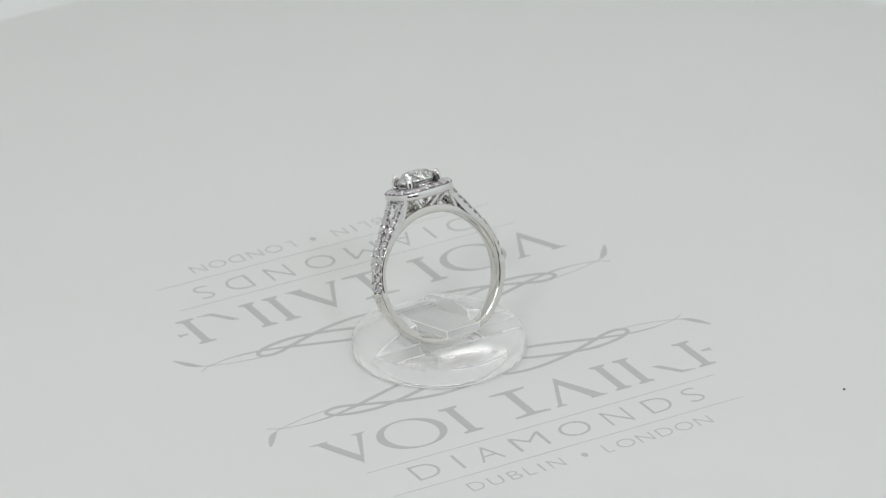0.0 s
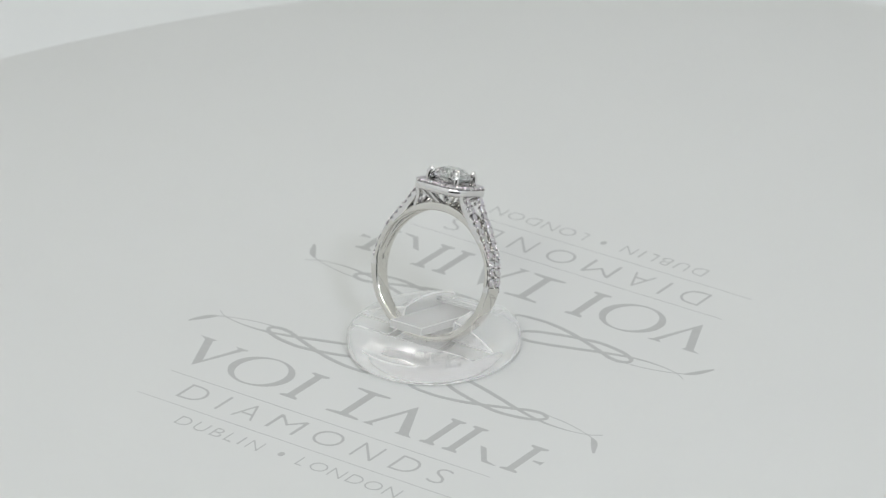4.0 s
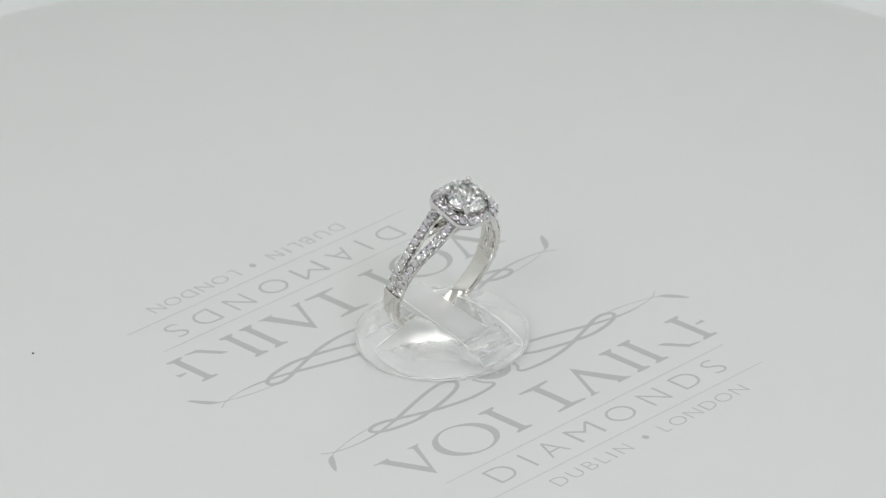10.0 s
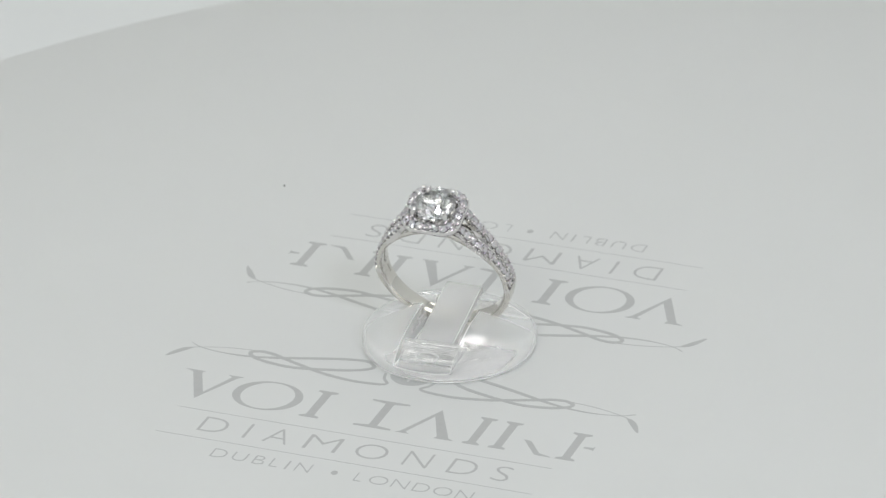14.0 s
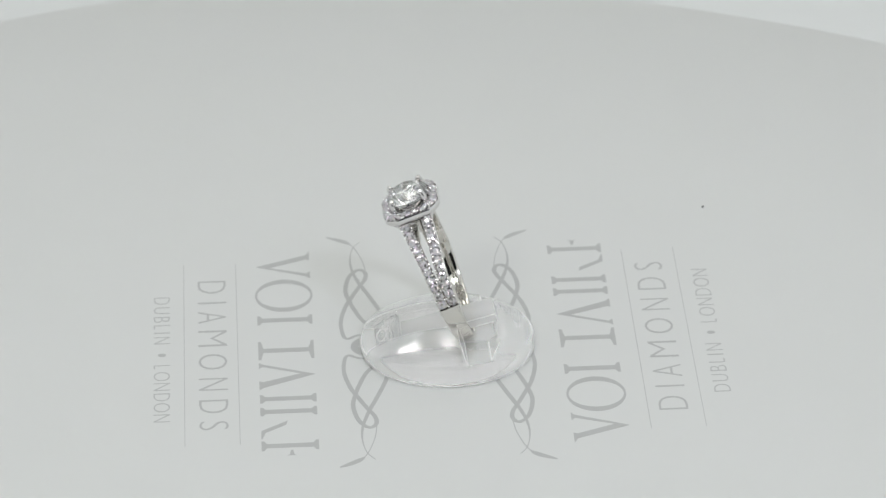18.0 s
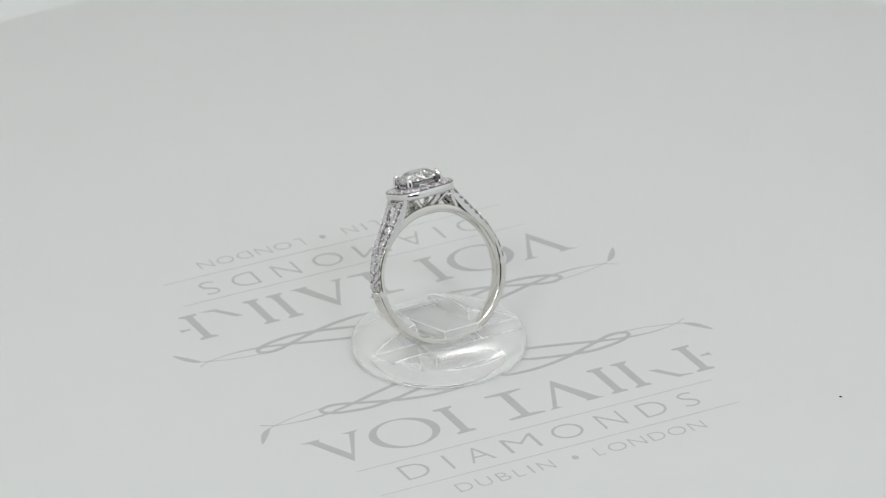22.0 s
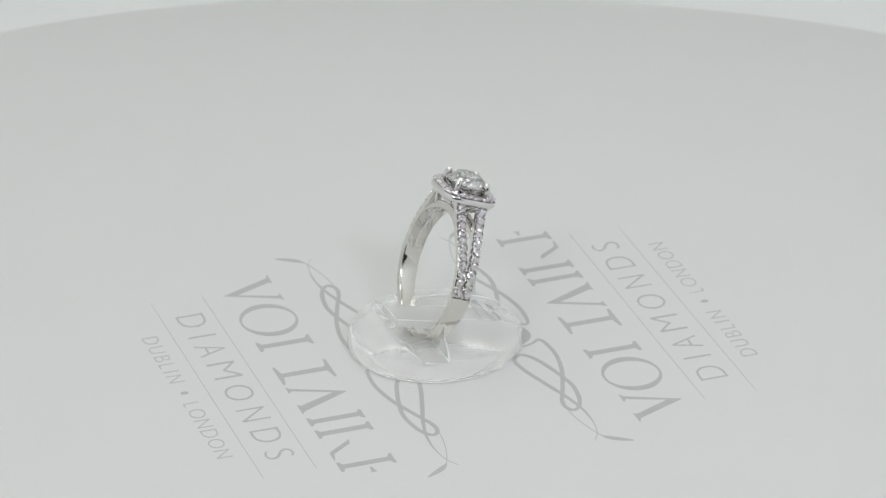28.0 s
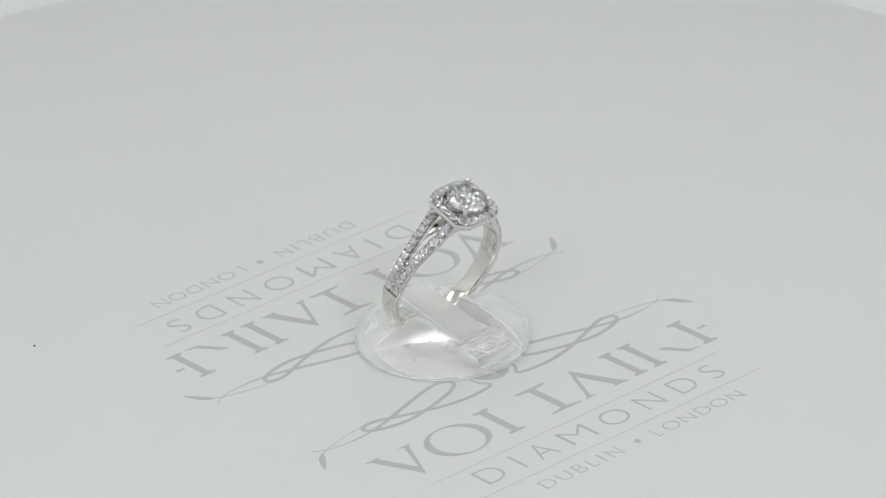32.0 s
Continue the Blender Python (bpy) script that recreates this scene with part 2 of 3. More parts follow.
def letter(ch, x0, x1, y0, y1, side):
    me = glyph(ch)
    bm = bmesh.new()
    bm.from_mesh(me)
    xs = [v.co.x for v in bm.verts]
    ys = [v.co.y for v in bm.verts]
    for v in bm.verts:
        v.co.x = x0 + (v.co.x - min(xs)) / max(1e-6, max(xs) - min(xs)) * (x1 - x0)
        v.co.y = y0 + (v.co.y - min(ys)) / (max(ys) - min(ys)) * (y1 - y0)
        v.co.z = INK0
    r = bmesh.ops.extrude_face_region(bm, geom=bm.faces[:])
    for g in r["geom"]:
        if isinstance(g, bmesh.types.BMVert):
            g.co.z = INK1
    for f in bm.faces:
        f.smooth = False
    place(bm, side)
    return part("letter", bm, INK, turntable, smooth=0)


def place(bm, side):
    """From a print's own plan to the turntable; side -1 is the print turned about."""
    c, s = math.cos(ASKEW), math.sin(ASKEW)
    for v in bm.verts:
        x, y = side * v.co.x, side * v.co.y
        v.co.x, v.co.y = c * x - s * y + MID[0], s * x + c * y + MID[1]


MID, ASKEW = (0.577, 0.645), radians(-1.70)
TOP, FOOT = -16.4, -23.8


def stem(x, w, wide):
    """A column with hairline caps."""
    return [(x - wide / 2, FOOT), (x + wide / 2, FOOT), (x + wide / 2, FOOT + 0.35), (x + w / 2, FOOT + 0.7),
            (x + w / 2, TOP - 0.7), (x + wide / 2, TOP - 0.35), (x + wide / 2, TOP), (x - wide / 2, TOP),
            (x - wide / 2, TOP - 0.35), (x - w / 2, TOP - 0.7), (x - w / 2, FOOT + 0.7), (x - wide / 2, FOOT + 0.35)]


def emblem(side):
    """The maker's mark as plain shapes: wedges, an oval hoop and columns."""
    shapes = [[(-29.05, TOP), (-26.3, TOP), (-26.6, TOP - 0.5), (-24.35, FOOT + 1.9), (-22.3, TOP - 0.5), (-23.0, TOP), (-20.8, TOP),
               (-21.5, TOP - 0.5), (-24.8, FOOT), (-27.9, TOP - 0.5)],
              [(3.55, FOOT), (5.35, FOOT), (4.75, FOOT + 0.5), (6.95, TOP - 1.9), (9.1, FOOT + 0.5), (8.8, FOOT), (11.45, FOOT),
               (10.7, FOOT + 0.5), (7.25, TOP), (4.1, FOOT + 0.5)],
              stem(-8.65, 1.15, 2.7), stem(0.16, 1.15, 5.2), stem(13.85, 1.1, 2.3), stem(17.4, 1.1, 2.3), stem(26.75, 1.1, 2.6),
              [(20.0, -20.3), (21.1, -20.5), (23.1, FOOT + 0.6), (24.8, FOOT + 0.15), (24.8, FOOT), (22.6, FOOT + 0.05)],
              [(28.0, -19.75), (29.2, -19.6), (29.4, -19.3), (29.4, -20.5), (29.2, -20.2), (28.0, -20.05)]]
    for s in shapes:
        bm = bmesh.new()
        slab(bm, s, INK0, INK1)
        place(bm, side)
        part("mark", bm, INK, turntable, "plain silver-grey printed shape", smooth=0)
    bm = bmesh.new()
    n, rows = 64, []
    for i in range(n):
        a = 2 * math.pi * i / n
        c, s = math.cos(a), math.sin(a)
        o = Vector((-15.88 + 4.8 * c, -20.1 + 3.9 * s))
        q = Vector((-15.88 + 3.6 * c, -20.1 + 3.6 * s))
        rows.append([bm.verts.new((*o, INK1)), bm.verts.new((*q, INK1)), bm.verts.new((*q, INK0)), bm.verts.new((*o, INK0))])
    for i in range(n):
        a, b = rows[i], rows[(i + 1) % n]
        for k in range(4):
            bm.faces.new((a[k], a[(k + 1) % 4], b[(k + 1) % 4], b[k]))
    place(bm, side)
    part("mark", bm, INK, turntable, "plain silver-grey printed oval hoop", smooth=0)


WORD = (("D", -21.05, -17.35), ("I", -14.7, -14.3), ("A", -11.9, -8.5), ("M", -6.3, -1.75), ("O", 0.55, 4.9),
        ("N", 7.4, 10.8), ("D", 13.5, 17.15), ("S", 19.45, 21.75))
CITIES = (("D", -16.65, -14.55), ("U", -13.75, -11.8), ("B", -10.85, -9.25), ("L", -8.45, -7.3), ("I", -6.27, -6.0),
          ("N", -4.95, -2.95), ("L", 3.2, 4.2), ("O", 5.1, 7.65), ("N", 8.25, 10.35), ("D", 11.15, 13.3),
          ("O", 13.85, 16.35), ("N", 17.0, 19.1))
TAIL = [(-33.2, -13.9), (-31.6, -11.5), (-29.9, -10.3), (-25.8, -9.2), (-22.3, -8.8)]
LOOP = [(-31.4, -9.3), (-29.5, -10.3), (-26.0, -10.8), (-22.4, -10.6), (-18.4, -9.7), (-14.2, -8.4), (-9.9, -7.2),
        (-7.0, -6.9), (-5.7, -8.2), (-7.4, -9.6), (-10.9, -10.7), (-13.6, -11.3), (-16.7, -11.7), (-20.3, -11.2),
        (-22.3, -10.3), (-22.7, -9.4), (-21.5, -8.8), (-19.7, -9.0), (-17.9, -9.7), (-14.9, -10.8), (-11.5, -11.9),
        (-7.3, -12.6), (-3.5, -12.4), (-2.4, -11.8), (-3.2, -10.7), (-3.6, -9.2)]


def print_half(side):
    for ch, a, b in WORD:
        letter(ch, a, b, -31.75, -27.95, side)
    for ch, a, b in CITIES:
        letter(ch, a, b, -37.7, -35.55, side)
    bm = bmesh.new()
    slab(bm, [(0.27 + 0.45 * math.cos(radians(30 * k)), -36.6 + 0.55 * math.sin(radians(30 * k))) for k in range(12)], INK0, INK1)
    place(bm, side)
    part("dot", bm, INK, turntable, smooth=0)
    for y in (-26.52, -33.64):
        bm = bmesh.new()
        ribbon(bm, [Vector((-26, y)), Vector((0, y)), Vector((26, y))], lambda f: 0.08, INK0, INK1)
        place(bm, side)
        part("rule_line", bm, INK, turntable, smooth=0)
    for flip in (1, -1):
        bm = bmesh.new()
        ribbon(bm, [Vector((q.x * flip, q.y)) for q in smooth_line(TAIL, 10)],
               lambda f: 0.12 + 0.75 * max(0, math.sin(math.pi * min(1, f * 2.2 + 0.05))) * (f < 0.45), INK0, INK1)
        place(bm, side)
        part("flourish_tail", bm, INK, turntable, smooth=0)
        bm = bmesh.new()
        ribbon(bm, [Vector((q.x * flip, q.y)) for q in smooth_line(LOOP, 8)],
               lambda f: 0.12 + 0.47 * min(1, max(0, (f - 0.06) * 9)) * (1 - 0.45 * max(0, (f - 0.8) * 5)), INK0 + 0.01, INK1 + 0.008)
        place(bm, side)
        part("flourish_loop", bm, INK, turntable, smooth=0)
    bm = bmesh.new()
    slab(bm, [(3.0 * math.cos(radians(a)), -8.5 + 3.0 * math.sin(radians(a))) for a in range(180, 361, 6)]
         + [(1.6, -8.8), (0.5, -9.4), (0, -10.6), (-0.5, -9.4), (-1.6, -8.8)], INK0, INK1)
    place(bm, side)
    part("medallion", bm, INK, turntable, smooth=0)
    emblem(side)


print_half(1)
print_half(-1)

# ---- clear acrylic ring stand ----
stand = tagged(new("ring_stand"), "small round clear acrylic clip stand holding the ring", "ring stand")
STAND_AT = (-0.00083, -0.0007, 0.00007)


def prism(bm, outline, x0, x1):
    """A (y, z) outline drawn out along x."""
    a = [bm.verts.new((x0, y, z)) for y, z in outline]
    b = [bm.verts.new((x1, y, z)) for y, z in outline]
    n = len(a)
    for i in range(n):
        j = (i + 1) % n
        bm.faces.new((a[i], a[j], b[j], b[i]))
    bm.faces.new(a[::-1])
    bm.faces.new(b)
    return bm


def cut_solid(bm, cutters):
    """The solid bm less the cutter solids, as a new bmesh."""
    def plain(b, n):
        bmesh.ops.recalc_face_normals(b, faces=b.faces[:])
        me = bpy.data.meshes.new(n)
        b.to_mesh(me)
        b.free()
        return new(n, me)
    ob = plain(bm, "solid")
    tools = [plain(c, "cutter") for c in cutters]
    for c in tools:
        mod = ob.modifiers.new("cut", "BOOLEAN")
        mod.operation, mod.object, mod.solver = "DIFFERENCE", c, "EXACT"
    bpy.context.view_layer.update()
    me = bpy.data.meshes.new_from_object(ob.evaluated_get(bpy.context.evaluated_depsgraph_get()))
    for o in [ob] + tools:
        bpy.data.objects.remove(o)
    out = bmesh.new()
    out.from_mesh(me)
    return out


def highlight_edges(bm, width):
    """Round the sharp edges off and give the roundings the near-white material, as painted highlights."""
    bmesh.ops.remove_doubles(bm, verts=bm.verts[:], dist=0.01)
    bmesh.ops.dissolve_degenerate(bm, edges=bm.edges[:], dist=0.01)
    sharp = [e for e in bm.edges if len(e.link_faces) == 2 and e.calc_face_angle(0.0) > radians(38)]
    r = bmesh.ops.bevel(bm, geom=sharp, offset=width, segments=2, profile=0.5, affect="EDGES", clamp_overlap=False)
    for f in r["faces"]:
        f.material_index = 1


bm = bmesh.new()
lathe(bm, [(0, 0.05), (6, 0.05), (11.2, 0.05), (11.45, 0.14), (11.6, 0.4), (11.66, 0.9), (11.66, 1.4), (11.58, 1.9), (11.35, 2.3), (11.0, 2.6),
           (10.5, 2.88), (9.9, 3.22), (9.2, 3.55), (7.6, 4.17), (5.0, 4.9), (2.0, 5.36), (0, 5.45)], 96)
channel = bmesh.new()
box(channel, -3.9, 3.9, -6.4, 14, 1.5, 9)
front = prism(bmesh.new(), [(-20, 2.3), (-10.2, 2.5), (-8.8, 3.3), (-7.4, 3.75), (-6.4, 3.65), (-5.6, 3.2), (-5.1, 2.7), (-1.9, 2.7),
                            (-1.5, 3.5), (-0.4, 6.3), (-0.4, 9), (-20, 9)], -20, 20)
pockets = []
for sx in (1, -1):
    pocket = bmesh.new()
    box(pocket, *sorted((sx * 4.7, sx * 6.2)), -3.9, -1.5, -1, 2.25)
    pockets.append(pocket)
bm = cut_solid(bm, [channel, front] + pockets)
highlight_edges(bm, 0.12)
base = part("base", bm, ACRYLIC, stand, "clear rounded acrylic base with a channel", 30)
base.data.materials.append(HIGHLIGHT)
# white disc added below the clear base: brightens it and covers the print
bm = bmesh.new()
lathe(bm, [(0, -0.06), (11.2, -0.06), (11.3, -0.03), (11.2, 0.0), (0, 0.0)], 96)
part("underside", bm, BACKING, stand, "thin white disc added under the base to brighten it", 30)
bm = bmesh.new()
slope = math.atan2(3.2, 13.2)
box(bm, -2.5, 2.5, -6.9, 6.8, -0.47, 0.6)
highlight_edges(bm, 0.06)
bmesh.ops.transform(bm, matrix=pose(0, 0.3, 3.75, -math.degrees(slope)), verts=bm.verts[:])
tongue = part("tongue", bm, ARM, stand, "clear sloping acrylic tongue", 30)
tongue.data.materials.append(HIGHLIGHT)
bm = bmesh.new()
prism(bm, [(9.6, 1.55), (9.45, 1.95), (8.15, 2.73), (8.1, 2.63), (7.98, 2.70), (7.93, 2.86), (7.73, 2.98), (7.68, 2.88),
           (7.56, 2.95), (7.51, 3.11), (7.3, 3.24), (6.9, 3.42), (6.2, 3.45), (6.2, 3.15), (8.2, 1.55)], -3.75, 3.75)
highlight_edges(bm, 0.03)
hinge = part("hinge_block", bm, THICK, stand, "clear acrylic hinge block with a bright sloping front", 30)
hinge.data.materials.append(HIGHLIGHT)
bm = bmesh.new()
path = []
for a in range(0, 360, 12):
    c, n = math.cos(radians(a)), math.sin(radians(a))
    path.append((Vector((1.6 * c, 0.72 * n, 0)), Vector((0, 0, 1)), Vector((0.72 * c, 1.6 * n, 0)).normalized()))
sweep(bm, path, [rounded(0.22, -0.05, 0.07, 0.05)] * len(path), True)
bmesh.ops.transform(bm, matrix=pose(0, 8.8, 2.35, -31.0), verts=bm.verts[:])
part("moulded_mark", bm, HIGHLIGHT, stand, "oval moulded mark on the hinge block")

# ---- the ring ----
ring = tagged(new("ring"), "white gold split shank diamond ring with cushion halo in clear stand", "ring")
LEAN, SWAY = 21.0, -1.5
RING_AT = (-0.00055, -0.00032, 0.01105)
# the ring's own plan: x across, z up along its height, y through it; its centre is the finger hole's centre
IN_R = 8.45


def arc_path(a0, a1, n):
    rows = []
    for i in range(n + 1):
        a = radians(a0 + (a1 - a0) * i / n)
        o = Vector((math.cos(a), 0, math.sin(a)))
        rows.append((o * 0, o, Vector((0, 1, 0))))
    return rows


path = arc_path(-178.5, -1.5, 90)
sections = []
for i in range(91):
    d = abs(i - 45) / 45
    sections.append(rounded(1.85 + 0.82 * d, IN_R, 9.34 + 0.1 * d, 0.13, 0.08, 0.24))
bm = bmesh.new()
sweep(bm, path, sections)
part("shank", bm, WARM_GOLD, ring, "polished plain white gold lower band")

def spread(rise):
    """How far the two bridges stand apart along their arch, and how much narrower they are there."""
    return max(0.0, math.sin(math.pi * min(1, max(0, (rise - 0.25) / 0.75)) ** 1.5))


for w in (-1, 1):
    bm = bmesh.new()
    path = [(c + Vector((0, w * (0.72 + 0.42 * spread(o.z)), -0.35 * o.z ** 2)), o, s) for c, o, s in arc_path(-1.2, 181.2, 80)]
    sweep(bm, path, [rounded(1.43 - 0.33 * max(0, o.z) ** 6 - 0.35 * spread(o.z), IN_R, 9.15 + 0.45 * o.z ** 4, 0.2, 0.0, 0.24)
                     for c, o, s in path])
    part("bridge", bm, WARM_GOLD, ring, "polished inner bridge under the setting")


STAMP = material("engraved_gold", (0.42, 0.40, 0.37), 0.5, metal=1.0, spread=0.1, scale=4000)
for k, wide in enumerate((0.30, 0.22, 0.36, 0.26)):
    a = radians(-15.5 + 2.6 * k)
    bm = bmesh.new()
    box(bm, -0.012, 0.012, -0.17, 0.17, -wide / 3, wide / 3)
    bmesh.ops.transform(bm, matrix=pose(8.445 * math.cos(a), -0.5, 8.445 * math.sin(a), 0, -math.degrees(a), 0), verts=bm.verts[:])
    part("hallmark_bar", bm, STAMP, ring, "tiny engraved hallmark bar inside the band", 0)


def strand_at(f, sx, sy):
    """Centre, outward and side directions of a split shoulder at f from 0 (low) to 1 (at the head)."""
    p = [(8.9, -0.9), (8.95, 4.6), (5.72, 6.6), (3.6, 10.4)]
    g = 1 - f
    u = g ** 3 * p[0][0] + 3 * g * g * f * p[1][0] + 3 * g * f * f * p[2][0] + f ** 3 * p[3][0]
    v = g ** 3 * p[0][1] + 3 * g * g * f * p[1][1] + 3 * g * f * f * p[2][1] + f ** 3 * p[3][1]
    du = 3 * (g * g * (p[1][0] - p[0][0]) + 2 * g * f * (p[2][0] - p[1][0]) + f * f * (p[3][0] - p[2][0]))
    dv = 3 * (g * g * (p[1][1] - p[0][1]) + 2 * g * f * (p[2][1] - p[1][1]) + f * f * (p[3][1] - p[2][1]))
    e = min(1, max(0, (f - 0.12) / 0.88))
    w = 0.69 + 0.82 * e * e * (3 - 2 * e) ** 0.6
    t = Vector((sx * du, 0, dv)).normalized()
    o = Vector((sx * t.z, 0, -sx * t.x))
    return Vector((sx * u, sy * w, v)), o.normalized(), Vector((0, 1, 0))


def brilliant(r, crown=0.30):
    """A round brilliant: table, crown, girdle and pavilion; girdle at z = 0."""
    bm = bmesh.new()

    def circle(rad, z, k, off):
        return [bm.verts.new((rad * math.cos(2 * math.pi * (i + off) / k), rad * math.sin(2 * math.pi * (i + off) / k), z)) for i in range(k)]

    table = circle(0.56 * r, crown * r, 8, 0)
    mid = circle(0.80 * r, 0.58 * crown * r, 8, 0.5)
    gt, gb = circle(r, 0.03 * r, 16, 0), circle(r, -0.03 * r, 16, 0)
    low = circle(0.24 * r, -0.70 * r, 8, 0.5)
    tip = bm.verts.new((0, 0, -0.87 * r))
    bm.faces.new(table)
    for i in range(8):
        j = (i + 1) % 8
        bm.faces.new((table[i], mid[i], table[j]))
        bm.faces.new((table[i], mid[i - 1], gt[2 * i]))
        bm.faces.new((table[i], gt[2 * i], mid[i]))
        bm.faces.new((mid[i], gt[2 * i], gt[2 * i + 1]))
        bm.faces.new((mid[i], gt[2 * i + 1], gt[(2 * i + 2) % 16]))
        bm.faces.new((gb[2 * i], low[i - 1], tip, low[i]))
        bm.faces.new((gb[2 * i], low[i], gb[2 * i + 1]))
        bm.faces.new((gb[2 * i + 1], low[i], gb[(2 * i + 2) % 16]))
    for i in range(16):
        bm.faces.new((gt[i], gb[i], gb[(i + 1) % 16], gt[(i + 1) % 16]))
    return bm


SMALL = mesh_of("small_diamond", brilliant(0.60), STONE, 0)
bm = bmesh.new()
bmesh.ops.create_icosphere(bm, subdivisions=2, radius=0.17)
BEAD = mesh_of("bead", bm, GOLD, 180)


def facing(at, out, side, spin=0.0):
    z = out.normalized()
    x = side.cross(z).normalized()
    y = z.cross(x)
    return Matrix.Translation(at) @ Matrix((x, y, z)).transposed().to_4x4() @ Matrix.Rotation(spin, 4, "Z")


rng = random.Random(4)
for sx in (1, -1):
    for sy in (1, -1):
        n, count, first, last = 144, 11, 0.085, 0.968
        path = [strand_at(i / n, sx, sy) for i in range(n + 1)]
        sections = []
        for i, (c, o, d) in enumerate(path):
            deep = max(0.3, min(0.56, math.hypot(c.x, c.z) - IN_R - 0.1) * (1 - 0.5 * max(0, 4 * i / n - 3)))
            u = (i / n - first) / (last - first) * (count - 1)
            u = abs(u - round(u)) if -0.5 < u < count - 0.5 else 0.5
            scallop = math.sqrt(max(0.0, 1 - (u / 0.42) ** 2))
            sections.append(trough(1.42, -deep, -0.10, 0.50 - 0.36 * scallop, 0.12, 0.04))
        bm = bmesh.new()
        sweep(bm, path, sections)
        strand = part("shoulder", bm, GOLD, ring, "split shoulder with scalloped edges set with a row of small diamonds")
        for k in range(count):
            f = first + (last - first) * k / (count - 1)
            c, o, s = strand_at(f, sx, sy)
            tilt = Vector((rng.uniform(-.22, .22), rng.uniform(-.22, .22), rng.uniform(-.22, .22)))
            shared("small_diamond", SMALL, strand, facing(c + o * 0.46, (o + tilt).normalized(), s, rng.uniform(0, 0.8)))
            if k < count - 1:
                c, o, s = strand_at(f + 0.5 * (last - first) / (count - 1), sx, sy)
                for e in (-0.56, 0.56):
                    shared("bead", BEAD, strand, Matrix.Translation(c + o * 0.50 + s * e))

# the cushion halo
HALO_TOP = 11.85


def cushion(h, corner, n=12):
    """Rounded square outline with slightly bowed sides, half width h."""
    out = []
    for q in range(4):
        for k in range(n + 1):
            a = radians(90 * q + 90 * k / n)
            c = [(1, 1), (-1, 1), (-1, -1), (1, -1)][q]
            out.append(Vector((c[0] * (h - corner) + corner * math.cos(a), c[1] * (h - corner) + corner * math.sin(a))))
    return [Vector((1.03 * p.x, 0.985 * p.y)) * (1 + 0.035 * math.cos(4 * math.atan2(p.y, p.x))) for p in out]


bm = bmesh.new()
loops = []
for h, z in ((2.55, 10.95), (3.45, 10.62), (3.75, 10.75), (3.93, 11.0), (3.95, HALO_TOP - 0.35),
             (3.88, HALO_TOP - 0.2), (3.80, HALO_TOP - 0.18), (3.72, HALO_TOP - 0.62), (3.02, HALO_TOP - 0.62), (2.90, HALO_TOP - 0.05),
             (2.78, HALO_TOP - 0.05), (2.60, HALO_TOP - 0.1)):
    loops.append([bm.verts.new((p.x, p.y, z)) for p in cushion(h, h * 0.5)])
for a, b in zip(loops, loops[1:] + loops[:1]):
    for i in range(len(a)):
        j = (i + 1) % len(a)
        bm.faces.new((a[i], a[j], b[j], b[i]))
halo = part("halo", bm, GOLD, ring, "cushion shaped white gold halo set with small diamonds", 40)
line = cushion(3.36, 1.68, 24)
lens = [(line[(i + 1) % len(line)] - line[i]).length for i in range(len(line))]
total, count = sum(lens), 22
for k in range(count):
    for half in (0, 1):
        want = total * (k + 0.5 * half) / count
        i = 0
        while want > lens[i]:
            want -= lens[i]
            i += 1
        q = line[i].lerp(line[(i + 1) % len(line)], want / max(lens[i], 1e-6))
        if half == 0:
            tilt = Vector((q.x * 0.05 + rng.uniform(-.15, .15), q.y * 0.05 + rng.uniform(-.15, .15), 1)).normalized()
            shared("small_diamond", SMALL, halo, facing(Vector((q.x, q.y, HALO_TOP + 0.12)), tilt, Vector((0, 1, 0)), rng.uniform(0, 0.8)))
        else:
            for e in (0.85, 1.15):
                shared("bead", BEAD, halo, Matrix.Translation((q.x * e, q.y * e, HALO_TOP - 0.02)))

bm = brilliant(2.82, 0.40)
bmesh.ops.transform(bm, matrix=Matrix.Translation((0, 0, 12.8)), verts=bm.verts[:])
part("centre_diamond", bm, CENTRE_STONE, ring, "round brilliant cut centre diamond", 0)
bm = bmesh.new()
lathe(bm, [(2.62, 12.45), (2.74, 12.4), (2.62, 11.9), (2.3, 11.0), (2.05, 10.9), (2.2, 11.2), (2.5, 12.2), (2.62, 12.45)], 48)
part("basket", bm, GOLD, ring, "small white gold cup under the centre diamond")


def wire(name, pts, r, parent, label="", ball=0.0):
    path, sec = [], []
    p = [Vector(q) for q in pts]
    for i, q in enumerate(p):
        d = (p[min(i + 1, len(p) - 1)] - p[max(i - 1, 0)]).normalized()
        a = d.cross(Vector((0.31, 0.77, 0.2))).normalized()
        path.append((q, d.cross(a), a))
        sec.append([(r * math.cos(k * math.pi / 5), r * math.sin(k * math.pi / 5)) for k in range(10)])
    bm = bmesh.new()
    sweep(bm, path, sec)
    if ball:
        bmesh.ops.create_icosphere(bm, subdivisions=2, radius=ball, matrix=Matrix.Translation(p[-1]))
    return part(name, bm, GOLD, parent, label, 60)


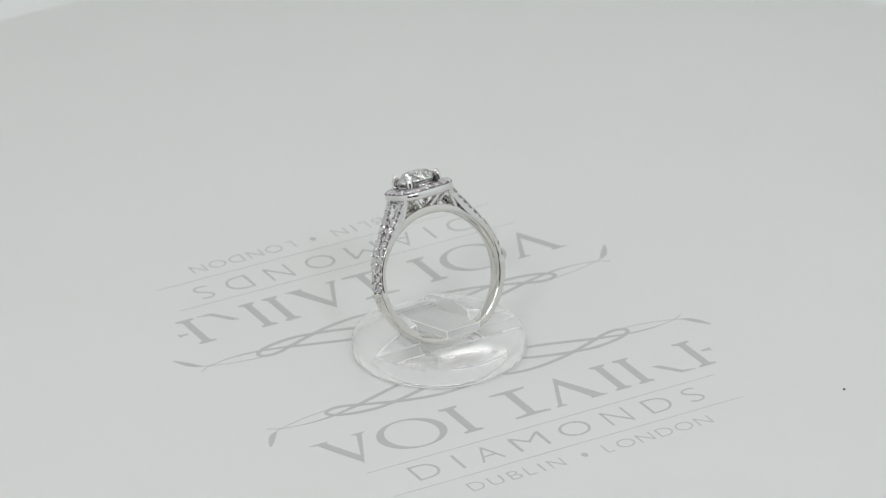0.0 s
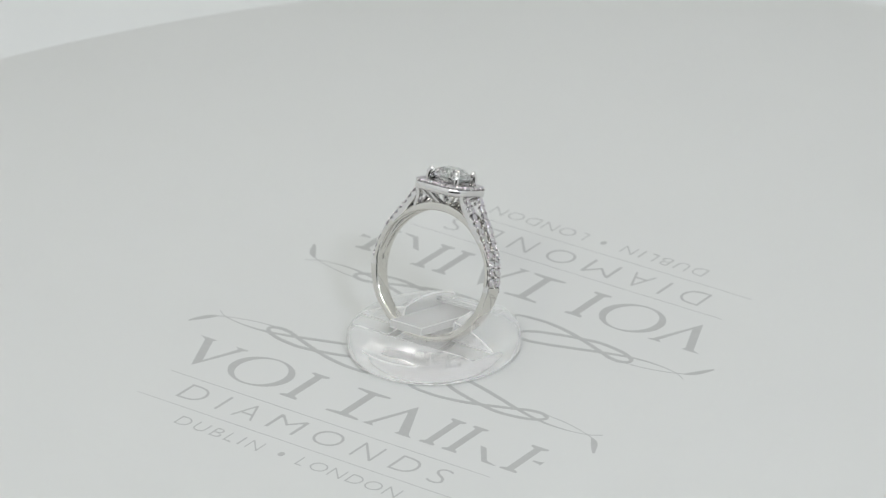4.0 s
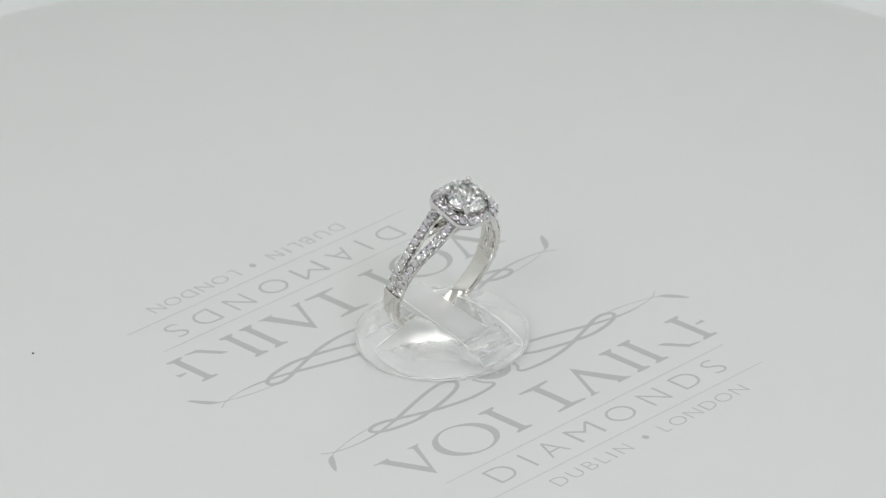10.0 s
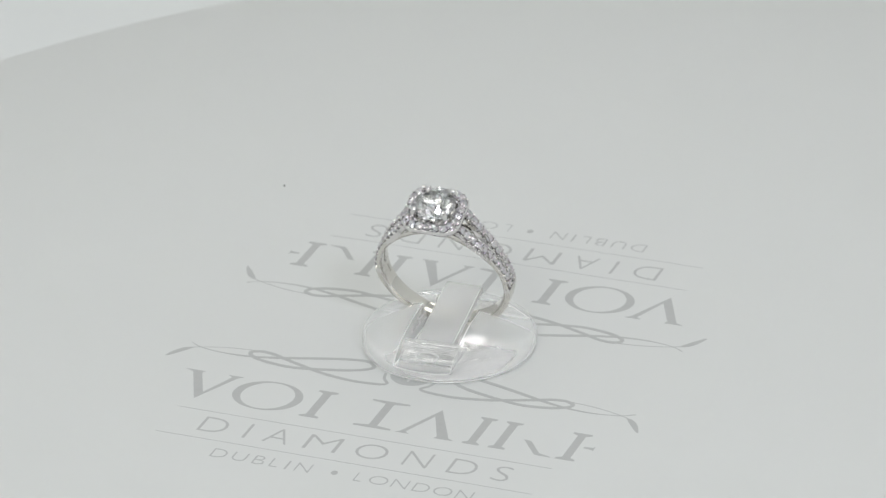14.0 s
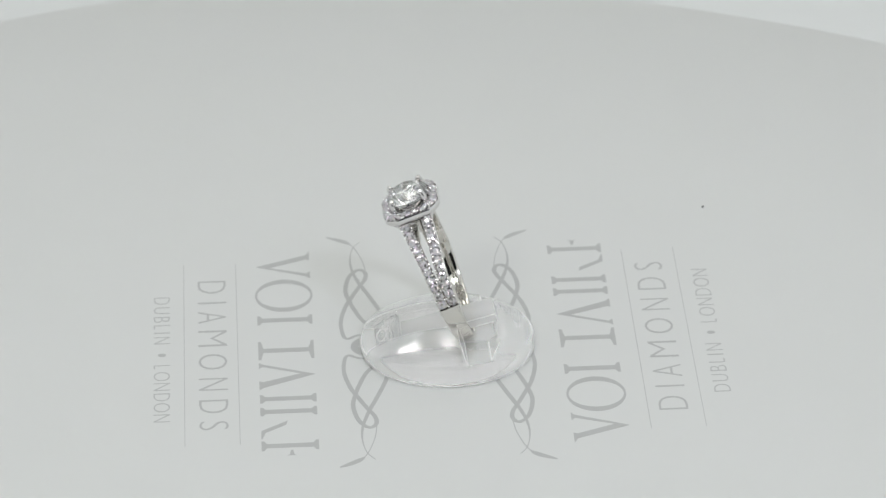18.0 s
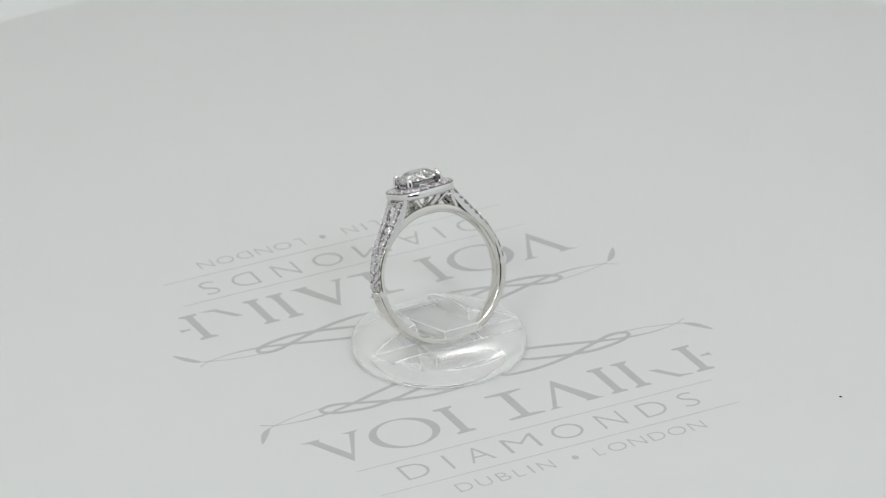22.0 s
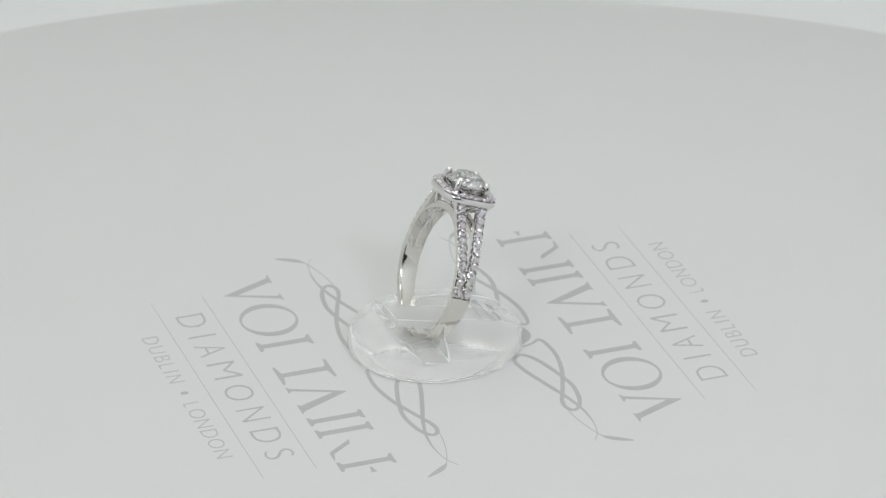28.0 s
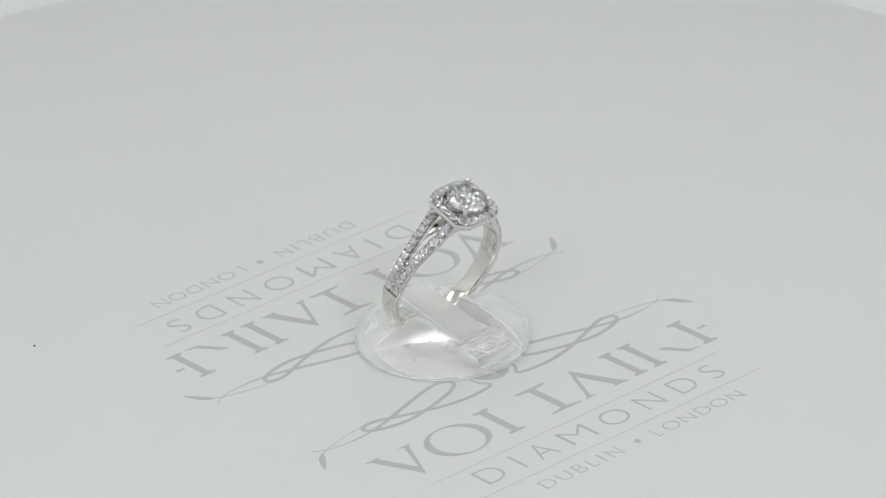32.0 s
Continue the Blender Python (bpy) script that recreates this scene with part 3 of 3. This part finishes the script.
for sx in (1, -1):
    for sy in (1, -1):
        wire("prong", [(sx * 0.25, sy * 0.35, 8.8), (sx * 1.2, sy * 1.2, 9.75), (sx * 2.05, sy * 2.02, 10.9),
                       (sx * 2.20, sy * 2.17, 12.6), (sx * 2.17, sy * 2.14, 13.1), (sx * 2.02, sy * 1.99, 13.42)],
             0.38, ring, "rounded claw holding the centre diamond", 0.45)
        wire("gallery_strut", [(sx * 1.7, sy * 0.5, 9.1), (sx * 2.5, sy * 1.3, 9.9), (sx * 3.3, sy * 2.2, 10.8)], 0.22, ring)
        wire("gallery_post", [(sx * 4.1, sy * 1.3, 8.2), (sx * 3.65, sy * 1.7, 9.4), (sx * 3.45, sy * 2.1, 10.3), (sx * 3.45, sy * 2.5, 11.0)], 0.33, ring)

bm = bmesh.new()
bmesh.ops.create_icosphere(bm, subdivisions=2, radius=0.11, matrix=Matrix.Translation((1.0, -0.88, -9.28)))
part("pit", bm, DUST, ring, "tiny dark speck on the edge of the band")

# ---- a speck of dust on the turntable ----
speck = tagged(new("dust_speck"), "tiny dark speck of dust lying on the white turntable", "dust speck")
bm = bmesh.new()
bmesh.ops.create_icosphere(bm, subdivisions=2, radius=0.17)
for v in bm.verts:
    v.co *= 1 + 0.3 * noise.noise(v.co * 9)
    v.co.z = v.co.z * 0.6 + 0.1
part("grain", bm, DUST, speck)


# ---- the turntable turns once in 21.86 seconds, and carries the stand, the ring and the dust ----
def turn_of(t):
    return 30.55 - 16.4662 * t + 0.35 * math.cos(2 * math.pi * (t - 8.0) / 21.86)


def motions():
    times = [0.5 * k for k in range(65)]
    walk(turntable, [(t, pose(0, 0, 0, 0, 0, turn_of(t))) for t in times])
    walk(stand, [(t, pose(0, 0, 0, 0, 0, turn_of(t)) @ pose(*STAND_AT)) for t in times])
    walk(ring, [(t, pose(0, 0, 0, 0, 0, turn_of(t)) @ pose(*RING_AT, -LEAN, SWAY)) for t in times])
    walk(speck, [(t, pose(0, 0, 0, 0, 0, turn_of(t)) @ pose(0.0376, -0.0394, 0)) for t in times])


motions()
